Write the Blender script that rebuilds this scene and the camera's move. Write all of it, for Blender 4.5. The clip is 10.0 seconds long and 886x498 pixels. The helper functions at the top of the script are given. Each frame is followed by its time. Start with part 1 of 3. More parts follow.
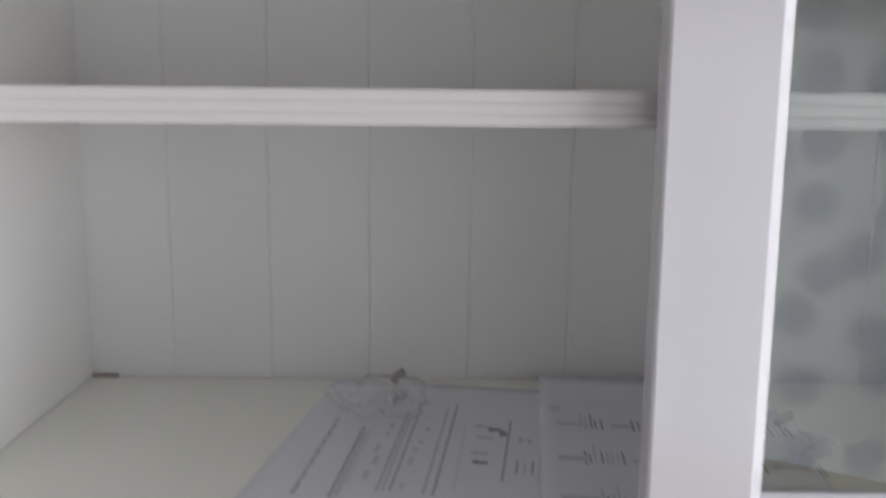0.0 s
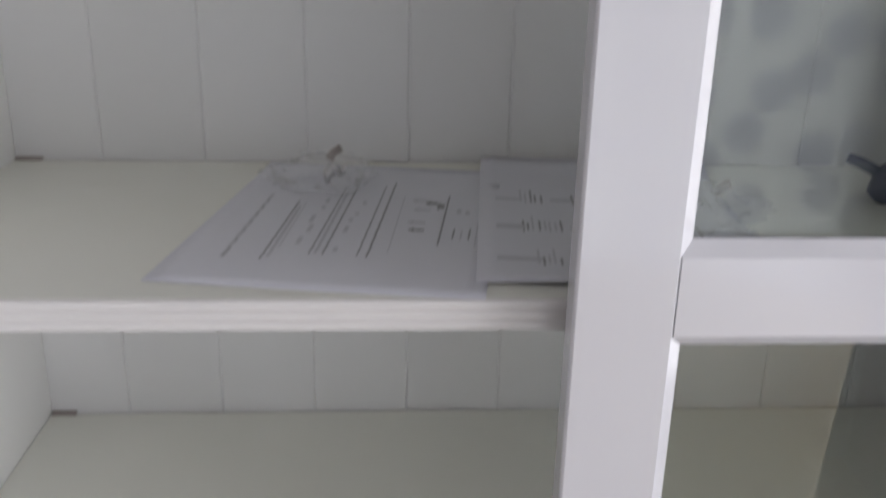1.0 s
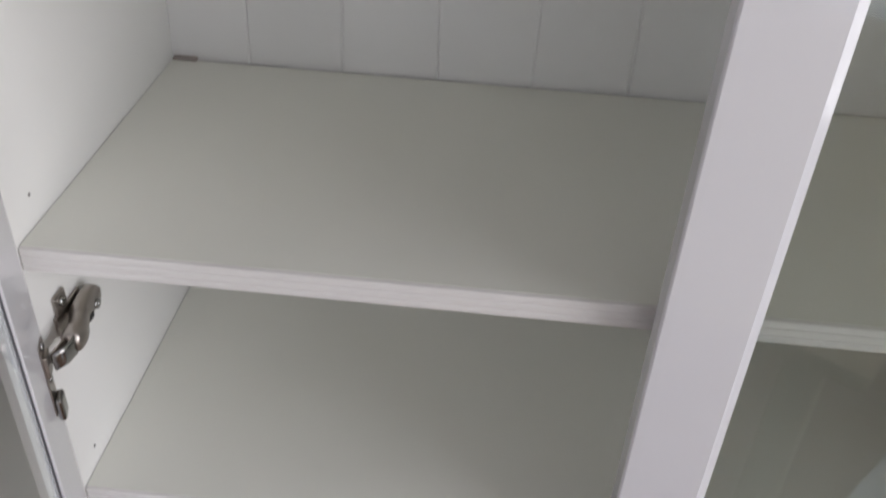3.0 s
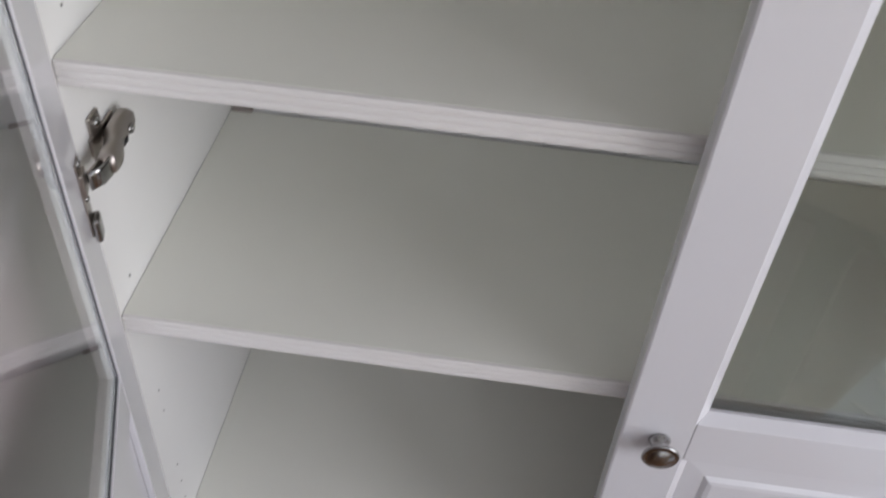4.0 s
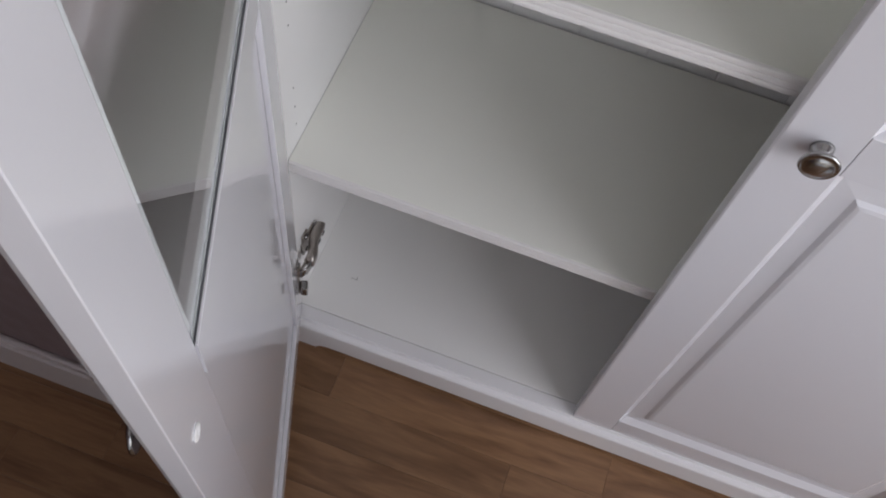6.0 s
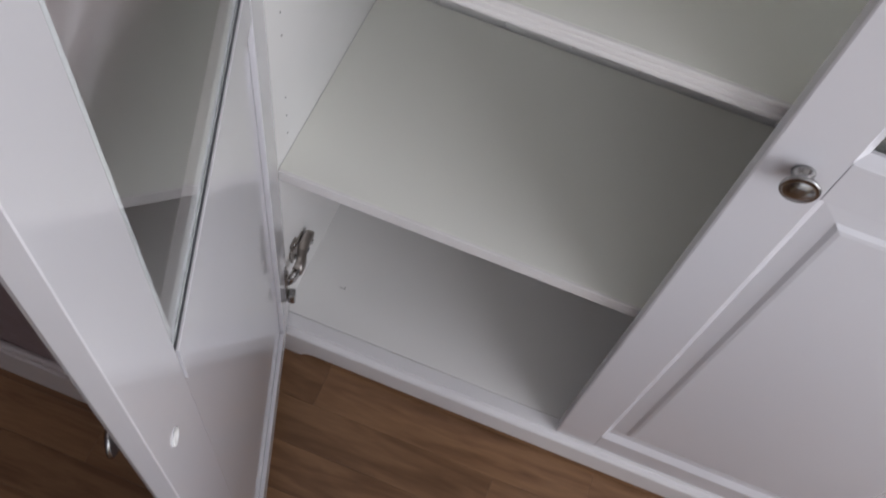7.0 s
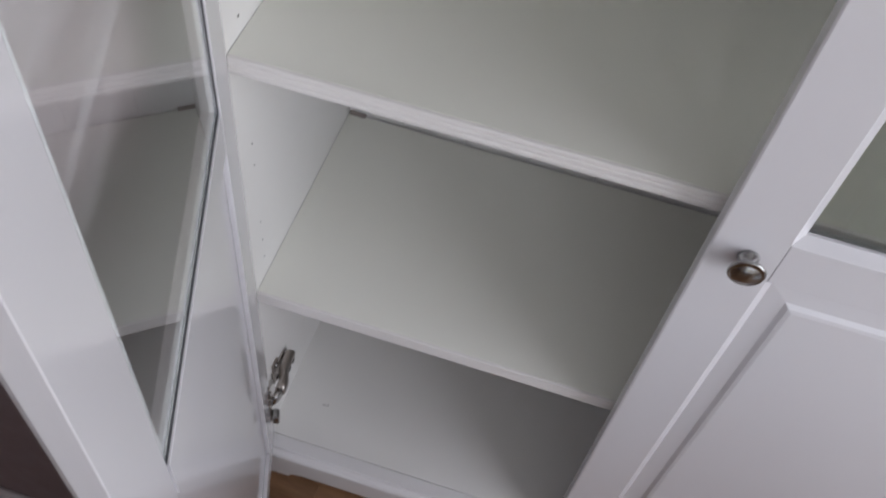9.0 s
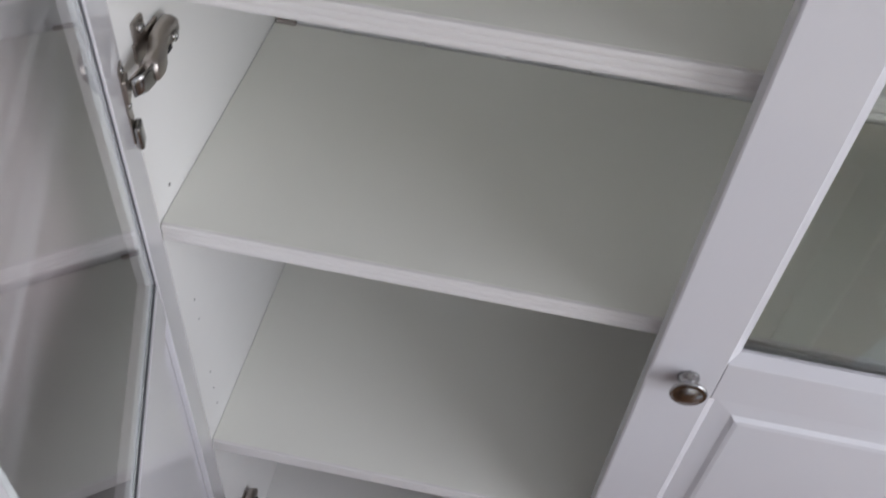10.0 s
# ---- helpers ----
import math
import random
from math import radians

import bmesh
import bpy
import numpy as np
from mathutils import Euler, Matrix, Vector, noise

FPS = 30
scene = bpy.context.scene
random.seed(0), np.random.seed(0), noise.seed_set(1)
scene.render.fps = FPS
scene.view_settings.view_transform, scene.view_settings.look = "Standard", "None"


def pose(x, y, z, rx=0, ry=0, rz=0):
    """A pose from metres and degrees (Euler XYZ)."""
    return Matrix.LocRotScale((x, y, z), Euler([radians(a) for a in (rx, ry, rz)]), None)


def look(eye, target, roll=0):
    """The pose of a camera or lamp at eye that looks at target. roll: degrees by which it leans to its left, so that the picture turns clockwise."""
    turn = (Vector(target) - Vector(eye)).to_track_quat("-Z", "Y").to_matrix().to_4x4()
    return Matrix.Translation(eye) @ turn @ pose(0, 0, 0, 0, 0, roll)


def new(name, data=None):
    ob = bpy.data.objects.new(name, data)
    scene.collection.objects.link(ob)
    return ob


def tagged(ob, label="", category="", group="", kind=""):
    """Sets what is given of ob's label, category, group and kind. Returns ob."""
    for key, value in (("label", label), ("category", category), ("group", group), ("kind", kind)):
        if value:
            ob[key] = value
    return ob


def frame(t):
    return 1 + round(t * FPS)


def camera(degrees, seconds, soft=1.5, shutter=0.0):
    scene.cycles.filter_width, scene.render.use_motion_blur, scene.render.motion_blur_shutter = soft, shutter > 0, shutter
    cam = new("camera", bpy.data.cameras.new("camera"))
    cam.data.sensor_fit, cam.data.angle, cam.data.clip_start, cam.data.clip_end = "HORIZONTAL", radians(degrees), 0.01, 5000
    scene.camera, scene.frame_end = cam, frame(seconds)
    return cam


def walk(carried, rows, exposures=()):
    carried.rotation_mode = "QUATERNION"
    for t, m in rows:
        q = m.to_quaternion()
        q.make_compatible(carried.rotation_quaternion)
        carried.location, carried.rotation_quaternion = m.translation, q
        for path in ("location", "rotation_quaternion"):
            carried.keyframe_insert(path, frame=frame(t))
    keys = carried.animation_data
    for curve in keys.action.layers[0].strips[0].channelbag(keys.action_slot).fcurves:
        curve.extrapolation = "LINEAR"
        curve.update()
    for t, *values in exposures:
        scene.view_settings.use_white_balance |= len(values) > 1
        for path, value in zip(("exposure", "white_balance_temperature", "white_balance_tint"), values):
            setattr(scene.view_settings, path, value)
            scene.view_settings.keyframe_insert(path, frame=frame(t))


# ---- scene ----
cam = camera(52.57, 10.0, soft=1.9, shutter=0.5)
PATH = [
    (0, 0.3430, -0.5113, 1.6877, -0.409, -9.474, -0.561),
    (0.5, 0.3634, -0.5028, 1.6640, -2.454, -14.408, -1.176),
    (1, 0.3581, -0.5027, 1.6291, -3.233, -19.768, -1.219),
    (1.5, 0.3436, -0.4966, 1.6005, -0.690, -25.898, -1.658),
    (2, 0.3425, -0.4950, 1.5763, 2.721, -30.306, -2.127),
    (2.2, 0.3443, -0.4904, 1.5700, 3.828, -32.081, -2.218),
    (3.3, 0.3431, -0.4994, 1.5230, 5.633, -37.885, -2.873),
    (3.5, 0.3509, -0.4956, 1.5173, 6.499, -39.926, -2.181),
    (4, 0.3311, -0.5175, 1.4876, 7.138, -42.853, -3.308),
    (4.5, 0.3215, -0.5169, 1.4693, 11.670, -46.305, -4.810),
    (5, 0.3142, -0.5266, 1.4349, 14.688, -52.543, -4.894),
    (5.5, 0.3069, -0.5284, 1.4041, 17.586, -59.130, -4.951),
    (5.7, 0.2992, -0.5268, 1.3973, 18.486, -61.697, -4.935),
    (6.8, 0.3037, -0.5262, 1.4032, 20.755, -62.383, -6.362),
    (7, 0.3062, -0.5265, 1.4049, 20.642, -61.461, -6.569),
    (7.5, 0.3050, -0.5376, 1.4071, 20.514, -59.878, -6.978),
    (8, 0.3064, -0.5468, 1.4213, 19.946, -57.348, -7.407),
    (8.5, 0.3152, -0.5487, 1.4278, 18.211, -54.617, -6.317),
    (9, 0.3198, -0.5538, 1.4374, 16.505, -53.640, -5.491),
    (9.5, 0.3332, -0.5452, 1.4601, 13.258, -49.351, -4.276),
    (10, 0.3271, -0.5139, 1.4847, 10.841, -47.969, -3.943),
]
walk(cam, [(t, pose(x, y, z, 90 + pitch, roll, yaw)) for t, x, y, z, yaw, pitch, roll in PATH],
     exposures=[(0, -0.11, 6400, 11.5), (1, -0.07, 6400, 11.5), (2, -0.10, 6560, 11.5), (4, -0.13, 6440, 11.5), (5.5, -0.10, 6400, 11.8), (8, -0.12, 6410, 11.8), (10, -0.15, 6300, 11.5)])

# ---- world, window light ----
world = bpy.data.worlds.new("sky")
scene.world = world
world.use_nodes = True
wn = world.node_tree.nodes
sky = wn.new("ShaderNodeTexSky")
sky.sky_type, sky.sun_disc = "NISHITA", False
sky.sun_elevation, sky.sun_rotation = radians(40), radians(150)
world.node_tree.links.new(sky.outputs[0], wn["Background"].inputs[0])
wn["Background"].inputs[1].default_value = 0.12

BACK_Y, ROOM_X0, ROOM_X1, ROOM_H = -2.0, -1.2, 1.85, 2.50
# window_1 in the south wall (behind a dotted curtain), window_2 in the east wall
WIN_X0, WIN_X1, WIN_Z0, WIN_Z1 = 0.48, 1.72, 0.12, 1.95
EAST_Y0, EAST_Y1, EAST_Z0, EAST_Z1 = -1.62, -0.22, 0.62, 2.10


def window_lamp(name, eye, target, width, height, energy, colour):
    data = bpy.data.lights.new(name, "AREA")
    data.shape, data.size, data.size_y, data.energy, data.color = "RECTANGLE", width, height, energy, colour
    ob = new(name, data)
    ob.matrix_world = look(eye, target)
    return ob


MID_Z = (WIN_Z0 + WIN_Z1) / 2
EAST_MID = (EAST_Z0 + EAST_Z1) / 2
window_lamp("window_light_south", ((WIN_X0 + WIN_X1) / 2, BACK_Y - 0.07, MID_Z), ((WIN_X0 + WIN_X1) / 2, 0, MID_Z), WIN_X1 - WIN_X0, WIN_Z1 - WIN_Z0, 25, (1.0, 0.985, 0.975))
window_lamp("window_light_east", (ROOM_X1 + 0.05, (EAST_Y0 + EAST_Y1) / 2, EAST_MID), (0, (EAST_Y0 + EAST_Y1) / 2, EAST_MID), EAST_Y1 - EAST_Y0, EAST_Z1 - EAST_Z0, 31, (0.97, 0.965, 1.0))

# ---- materials ----
def material(name, base, rough, bump=0.0, bump_scale=200.0, vary=0.06, vary_scale=6.0, metal=0.0, coat=0.0, stretch=(1, 1, 1), wear_span=0.2):
    m = bpy.data.materials.new(name)
    m.use_nodes = True
    n, l = m.node_tree.nodes, m.node_tree.links
    b = n["Principled BSDF"]
    b.inputs["Roughness"].default_value = rough
    b.inputs["Metallic"].default_value = metal
    b.inputs["Coat Weight"].default_value = coat
    co = n.new("ShaderNodeTexCoord")
    mp = n.new("ShaderNodeMapping")
    mp.inputs["Scale"].default_value = stretch
    l.new(co.outputs["Object"], mp.inputs["Vector"])
    big = n.new("ShaderNodeTexNoise")
    big.inputs["Scale"].default_value, big.inputs["Detail"].default_value = vary_scale, 5
    l.new(mp.outputs[0], big.inputs["Vector"])
    mix = n.new("ShaderNodeMix")
    mix.data_type = "RGBA"
    mix.inputs["A"].default_value = (*[c * (1 - vary) for c in base], 1)
    mix.inputs["B"].default_value = (*[min(1, c * (1 + vary)) for c in base], 1)
    l.new(big.outputs[0], mix.inputs["Factor"])
    l.new(mix.outputs["Result"], b.inputs["Base Color"])
    wear = n.new("ShaderNodeTexNoise")
    wear.inputs["Scale"].default_value, wear.inputs["Detail"].default_value = vary_scale * 3.7, 6
    l.new(mp.outputs[0], wear.inputs["Vector"])
    span = n.new("ShaderNodeMapRange")
    span.inputs["From Min"].default_value, span.inputs["From Max"].default_value = 0.3, 0.7
    span.inputs["To Min"].default_value, span.inputs["To Max"].default_value = rough * (1 - wear_span), min(1, rough * (1 + wear_span))
    l.new(wear.outputs[0], span.inputs[0])
    l.new(span.outputs[0], b.inputs["Roughness"])
    if bump:
        fine = n.new("ShaderNodeTexNoise")
        fine.inputs["Scale"].default_value, fine.inputs["Detail"].default_value = bump_scale, 3
        l.new(mp.outputs[0], fine.inputs["Vector"])
        bp = n.new("ShaderNodeBump")
        bp.inputs["Strength"].default_value, bp.inputs["Distance"].default_value = bump, 0.001
        l.new(fine.outputs[0], bp.inputs["Height"])
        l.new(bp.outputs[0], b.inputs["Normal"])
    return m


WHITE_FOIL = material("white foil", (0.87, 0.862, 0.842), 0.42, 0.05, 500, 0.012)
SHELF_FOIL = material("shelf foil", (0.88, 0.876, 0.808), 0.40, 0.06, 420, 0.02)
WHITE_EDGE = material("white edge band", (0.82, 0.795, 0.775), 0.40, 0.05, 300, 0.02)
WHITE_LACQUER = material("white lacquer", (0.735, 0.727, 0.757), 0.12, 0.02, 350, 0.012, coat=0.35, wear_span=0.05)
BACK_PAINT = material("back panel paint", (0.80, 0.79, 0.785), 0.5, 0.08, 300, 0.015)
CHROME = material("nickel", (0.38, 0.375, 0.37), 0.20, 0, metal=1.0)
HINGE_METAL = material("hinge steel", (0.47, 0.43, 0.40), 0.33, 0, metal=1.0)
WALL_PAINT = material("wall paint", (0.25, 0.19, 0.197), 0.8, 0.2, 250, 0.03)
CEILING_PAINT = material("ceiling paint", (0.8, 0.8, 0.79), 0.9, 0.1, 200, 0.02)
TRIM_PAINT = material("trim paint", (0.66, 0.62, 0.62), 0.4, 0.05, 200, 0.02)
BASE_PAINT = material("base paint", (0.85, 0.84, 0.85), 0.3, 0.02, 300, 0.012, wear_span=0.04)
PAPER = material("paper", (0.78, 0.78, 0.84), 0.7, 0.1, 300, 0.01)
DARK = material("dark", (0.02, 0.02, 0.022), 0.6)


# ---- mesh helpers ----
def link(name, bm, mat, parent=None, label=""):
    mesh = bpy.data.meshes.new(name)
    bm.to_mesh(mesh)
    bm.free()
    mesh.materials.append(mat)
    ob = new(name, mesh)
    if parent:
        ob.parent = parent
    if label:
        ob["label"] = label
    return ob


part = link


def add_box(bm, x0, x1, y0, y1, z0, z1, bevel=0.0, segments=2):
    made = bmesh.ops.create_cube(bm, size=1, matrix=Matrix.Translation(((x0 + x1) / 2, (y0 + y1) / 2, (z0 + z1) / 2)) @ Matrix.Diagonal((x1 - x0, y1 - y0, z1 - z0, 1)))
    if bevel:
        edges = list({e for v in made["verts"] for e in v.link_edges})
        bmesh.ops.bevel(bm, geom=edges, offset=bevel, segments=segments, affect="EDGES", profile=0.5)
    return bm


def box(x0, x1, y0, y1, z0, z1, bevel=0.0, segments=2):
    return add_box(bmesh.new(), x0, x1, y0, y1, z0, z1, bevel, segments)


def empty(name, x=0, y=0, z=0, rz=0):
    ob = new(name)
    ob.matrix_world = pose(x, y, z, 0, 0, rz)
    return ob

# ---- setting ----
def structure(ob, label, category):
    return tagged(ob, label, category, kind="structure")


ALCOVE_Y = 0.40
link_floor = link("floor", box(ROOM_X0 - 0.1, ROOM_X1 + 0.1, BACK_Y - 0.1, ALCOVE_Y + 0.1, -0.12, -0.006), DARK)
structure(link_floor, "brown wooden laminate floor of planks", "floor")
structure(link("ceiling", box(ROOM_X0 - 0.1, ROOM_X1 + 0.1, BACK_Y - 0.1, ALCOVE_Y + 0.1, ROOM_H, ROOM_H + 0.1), CEILING_PAINT), "plain white painted ceiling", "ceiling")
structure(link("wall_north", box(ROOM_X0, ROOM_X1, ALCOVE_Y, ALCOVE_Y + 0.1, 0, ROOM_H), WALL_PAINT), "plain painted wall behind the cabinet", "wall")
structure(link("wall_west", box(ROOM_X0 - 0.1, ROOM_X0, BACK_Y, ALCOVE_Y + 0.1, 0, ROOM_H), WALL_PAINT), "plain painted side wall", "wall")
bm = box(ROOM_X1, ROOM_X1 + 0.1, BACK_Y, EAST_Y0, 0, ROOM_H)
add_box(bm, ROOM_X1, ROOM_X1 + 0.1, EAST_Y1, ALCOVE_Y + 0.1, 0, ROOM_H)
add_box(bm, ROOM_X1, ROOM_X1 + 0.1, EAST_Y0, EAST_Y1, 0, EAST_Z0)
add_box(bm, ROOM_X1, ROOM_X1 + 0.1, EAST_Y0, EAST_Y1, EAST_Z1, ROOM_H)
structure(link("wall_east", bm, WALL_PAINT), "painted side wall with a window opening", "wall")
bm = box(ROOM_X0 - 0.1, WIN_X0, BACK_Y - 0.1, BACK_Y, 0, ROOM_H)
add_box(bm, WIN_X1, ROOM_X1 + 0.1, BACK_Y - 0.1, BACK_Y, 0, ROOM_H)
add_box(bm, WIN_X0, WIN_X1, BACK_Y - 0.1, BACK_Y, 0, WIN_Z0)
add_box(bm, WIN_X0, WIN_X1, BACK_Y - 0.1, BACK_Y, WIN_Z1, ROOM_H)
structure(link("wall_south", bm, WALL_PAINT), "plain painted wall with a window opening", "wall")
# chimney breast beside the cabinet
BREAST_Y, BREAST_X = -0.225, -0.055
structure(link("wall_projection", box(ROOM_X0, BREAST_X, BREAST_Y, ALCOVE_Y, 0, ROOM_H), WALL_PAINT), "painted wall projecting beside the cabinet", "wall")
bm = box(ROOM_X0, BREAST_X + 0.012, BREAST_Y - 0.014, BREAST_Y, 0, 0.105, 0.003)
add_box(bm, ROOM_X0, BREAST_X + 0.010, BREAST_Y - 0.010, BREAST_Y, 0.105, 0.122, 0.004)
structure(link("baseboard", bm, TRIM_PAINT), "white painted skirting board along the wall", "baseboard")

# ---- cabinet ----
SHELF_Z = (1.6938, 1.4101, 1.1325, 0.8615, 0.4655)
BOTTOM_Z = 0.0766
DEPTH, SHELF_Y, THICK = 0.36, 0.0114, 0.0217
WIDTH, TOP_Z = 0.942, 2.00
GROOVE0, GROOVE_STEP = 0.0817, 0.0986

cabinet = tagged(empty("display_cabinet", 0.47, 0.19, 0), "tall white display cabinet with open and closed glazed doors", "cabinet")


def cab(name, bm, mat, parent=None, label=""):
    ob = link(name, bm, mat, parent or cabinet, label)
    if not parent:
        ob.matrix_parent_inverse = cabinet.matrix_world.inverted()
    return ob


def extrude_profile(points, x0, x1):
    bm = bmesh.new()
    a = [bm.verts.new((x0, y, z)) for y, z in points]
    b = [bm.verts.new((x1, y, z)) for y, z in points]
    n = len(points)
    for i in range(n):
        bm.faces.new((a[i], a[(i + 1) % n], b[(i + 1) % n], b[i]))
    bm.faces.new(a[::-1])
    bm.faces.new(b)
    bmesh.ops.recalc_face_normals(bm, faces=bm.faces[:])
    return bm


def side_panel(x0, x1):
    bm = box(x0, x1, 0, DEPTH + 0.012, 0.0, TOP_Z, 0.0015)
    return cab("side_panel", bm, WHITE_FOIL)


side_panel(-0.02, 0)
side_panel(WIDTH, WIDTH + 0.02)
cab("top_board", box(0, WIDTH, 0.0, DEPTH, TOP_Z - 0.022, TOP_Z - 0.002, 0.001), WHITE_FOIL)
cab("cornice", box(-0.035, WIDTH + 0.035, -0.035, DEPTH + 0.012, TOP_Z, TOP_Z + 0.035, 0.008, 3), WHITE_LACQUER)
cab("bottom_board", box(0, WIDTH, 0.0008, DEPTH, BOTTOM_Z - 0.02, BOTTOM_Z, 0.0008), WHITE_FOIL)

# boards of the grooved back
edges = [-0.001] + [GROOVE0 + GROOVE_STEP * i for i in range(9)] + [WIDTH + 0.001]
for x0, x1 in zip(edges[:-1], edges[1:]):
    g = 0.0022
    bm = bmesh.new()
    outline = [(x0 + 0.0001, DEPTH + 0.010), (x0 + 0.0001, DEPTH + 0.0011), (x0 + g, DEPTH), (x1 - g, DEPTH), (x1 - 0.0001, DEPTH + 0.0011), (x1 - 0.0001, DEPTH + 0.010)]
    lo = [bm.verts.new((x, y, 0.05)) for x, y in outline]
    hi = [bm.verts.new((x, y, TOP_Z - 0.022)) for x, y in outline]
    for i in range(6):
        bm.faces.new((lo[i], lo[(i + 1) % 6], hi[(i + 1) % 6], hi[i]))
    bm.faces.new(lo[::-1])
    bm.faces.new(hi)
    bmesh.ops.recalc_face_normals(bm, faces=bm.faces[:])
    cab("back_board", bm, BACK_PAINT)


def shelf(z):
    y1 = SHELF_Y + 0.004
    board = cab("shelf", extrude_profile([(DEPTH - 0.0035, z - THICK), (DEPTH - 0.0035, z), (y1, z), (y1, z - THICK)], 0.0007, WIDTH - 0.0007), SHELF_FOIL)
    # reeded front edge: three shallow ribs
    pts, ribs, h = [(y1, z - 0.0003)], 3, THICK - 0.0012
    for r in range(ribs):
        z_top = z - 0.0006 - h * r / ribs
        for k in range(7):
            a = math.pi * k / 6
            pts.append((SHELF_Y + 0.0012 - 0.0012 * math.sin(a) ** 0.7, z_top - h / ribs * (1 - math.cos(a)) / 2))
    pts.append((y1, z - THICK + 0.0003))
    part("edge_band", extrude_profile(pts, 0.0014, WIDTH - 0.0014), WHITE_EDGE, board, "white reeded front edge")


for z in SHELF_Z:
    shelf(z)

# base with shaped feet
def base_rail():
    top = BOTTOM_Z
    x0, x1 = -0.028, WIDTH + 0.028
    bm = extrude_profile([(-0.0002, 0.03), (-0.0002, top - 0.0006), (-0.0008, top), (-0.0205, top), (-0.0217, top - 0.0010), (-0.0220, top - 0.0050), (-0.0235, top - 0.0062), (-0.0295, top - 0.0070), (-0.0322, top - 0.0090), (-0.0330, top - 0.0125), (-0.0330, 0.03)], x0, x1)
    cab("base_rail", bm, BASE_PAINT)
    arch = bmesh.new()
    low = [(x0, 0.0), (x0 + 0.070, 0.0)]
    for k in range(1, 9):
        a = math.pi / 2 * k / 8
        low.append((x0 + 0.070 + 0.026 * (1 - math.cos(a)), 0.016 * math.sin(a)))
    pts = low + [(x0 + x1 - x, z) for x, z in low[::-1]] + [(x1, 0.03), (x0, 0.03)]
    f = [arch.verts.new((x, -0.033, z)) for x, z in pts]
    b = [arch.verts.new((x, 0.0, z)) for x, z in pts]
    n = len(pts)
    for i in range(n):
        arch.faces.new((f[i], f[(i + 1) % n], b[(i + 1) % n], b[i]))
    arch.faces.new(f)
    arch.faces.new(b[::-1])
    bmesh.ops.recalc_face_normals(arch, faces=arch.faces[:])
    cab("foot_apron", arch, BASE_PAINT)


base_rail()

# ---- doors ----
STILE, DOOR_T = 0.0700, 0.020
DOOR_Z0, DOOR_Z1 = 0.082, 1.98
RAIL_A, RAIL_B = (1.3906, 1.4598), (0.7980, 0.8699)
PANEL_TOP, PANEL_BOTTOM = RAIL_B[0], 0.1385
glass_mat = bpy.data.materials.new("clear glass")
glass_mat.use_nodes = True
g = glass_mat.node_tree.nodes["Principled BSDF"]
g.inputs["Base Color"].default_value = (0.93, 0.97, 0.95, 1)
g.inputs["Roughness"].default_value = 0.0
g.inputs["Transmission Weight"].default_value = 1.0
g.inputs["IOR"].default_value = 1.5


def lit_smeared_glass():
    """Clear glass with dried wiping streaks: a thin pale film in slanted strokes, painted only where light catches it.
    """
    m = bpy.data.materials.new("lit smeared glass")
    m.use_nodes = True
    n, l = m.node_tree.nodes, m.node_tree.links
    b = n["Principled BSDF"]
    b.inputs["Base Color"].default_value = (0.93, 0.97, 0.95, 1)
    b.inputs["Roughness"].default_value, b.inputs["Transmission Weight"].default_value, b.inputs["IOR"].default_value = 0.0, 1.0, 1.5
    co, mp = n.new("ShaderNodeTexCoord"), n.new("ShaderNodeMapping")
    mp.inputs["Rotation"].default_value = (0, radians(12), 0)
    mp.inputs["Scale"].default_value = (4, 1, 42)
    streak = n.new("ShaderNodeTexNoise")
    streak.inputs["Scale"].default_value, streak.inputs["Detail"].default_value, streak.inputs["Distortion"].default_value = 1.0, 2, 0.5
    l.new(co.outputs["Object"], mp.inputs[0])
    l.new(mp.outputs[0], streak.inputs["Vector"])
    apart = n.new("ShaderNodeSeparateXYZ")
    l.new(co.outputs["Object"], apart.inputs[0])
    # the wiped band lies over the lower edge of the upper half
    # edge of the light put into the film: gone below z 1.085, weaker near the hinge
    spans = []
    for src, a0, a1, b0, b1 in ((streak.outputs[0], 0.42, 0.66, 0.25, 1.0), (apart.outputs["Z"], 1.085, 1.150, 0.0, 1.0), (apart.outputs["X"], 0.12, 0.30, 0.15, 1.0)):
        r = n.new("ShaderNodeMapRange")
        for key, value in (("From Min", a0), ("From Max", a1), ("To Min", b0), ("To Max", b1)):
            r.inputs[key].default_value = value
        l.new(src, r.inputs[0])
        spans.append(r)
    both, three, weak = n.new("ShaderNodeMath"), n.new("ShaderNodeMath"), n.new("ShaderNodeMath")
    both.operation = three.operation = weak.operation = "MULTIPLY"
    l.new(spans[0].outputs[0], both.inputs[0])
    l.new(spans[1].outputs[0], both.inputs[1])
    l.new(both.outputs[0], three.inputs[0])
    l.new(spans[2].outputs[0], three.inputs[1])
    weak.inputs[1].default_value = 0.20
    l.new(three.outputs[0], weak.inputs[0])
    dust, mix = n.new("ShaderNodeBsdfDiffuse"), n.new("ShaderNodeMixShader")
    dust.inputs[0].default_value = (0.85, 0.86, 0.88, 1)
    l.new(weak.outputs[0], mix.inputs[0])
    l.new(b.outputs[0], mix.inputs[1])
    l.new(dust.outputs[0], mix.inputs[2])
    l.new(mix.outputs[0], n["Material Output"].inputs[0])
    return m


pane_glass = lit_smeared_glass()


FRONT_BEVEL, FRONT_DROP, REBATE, LIP = 0.0096, 0.0085, 0.0115, 0.0128


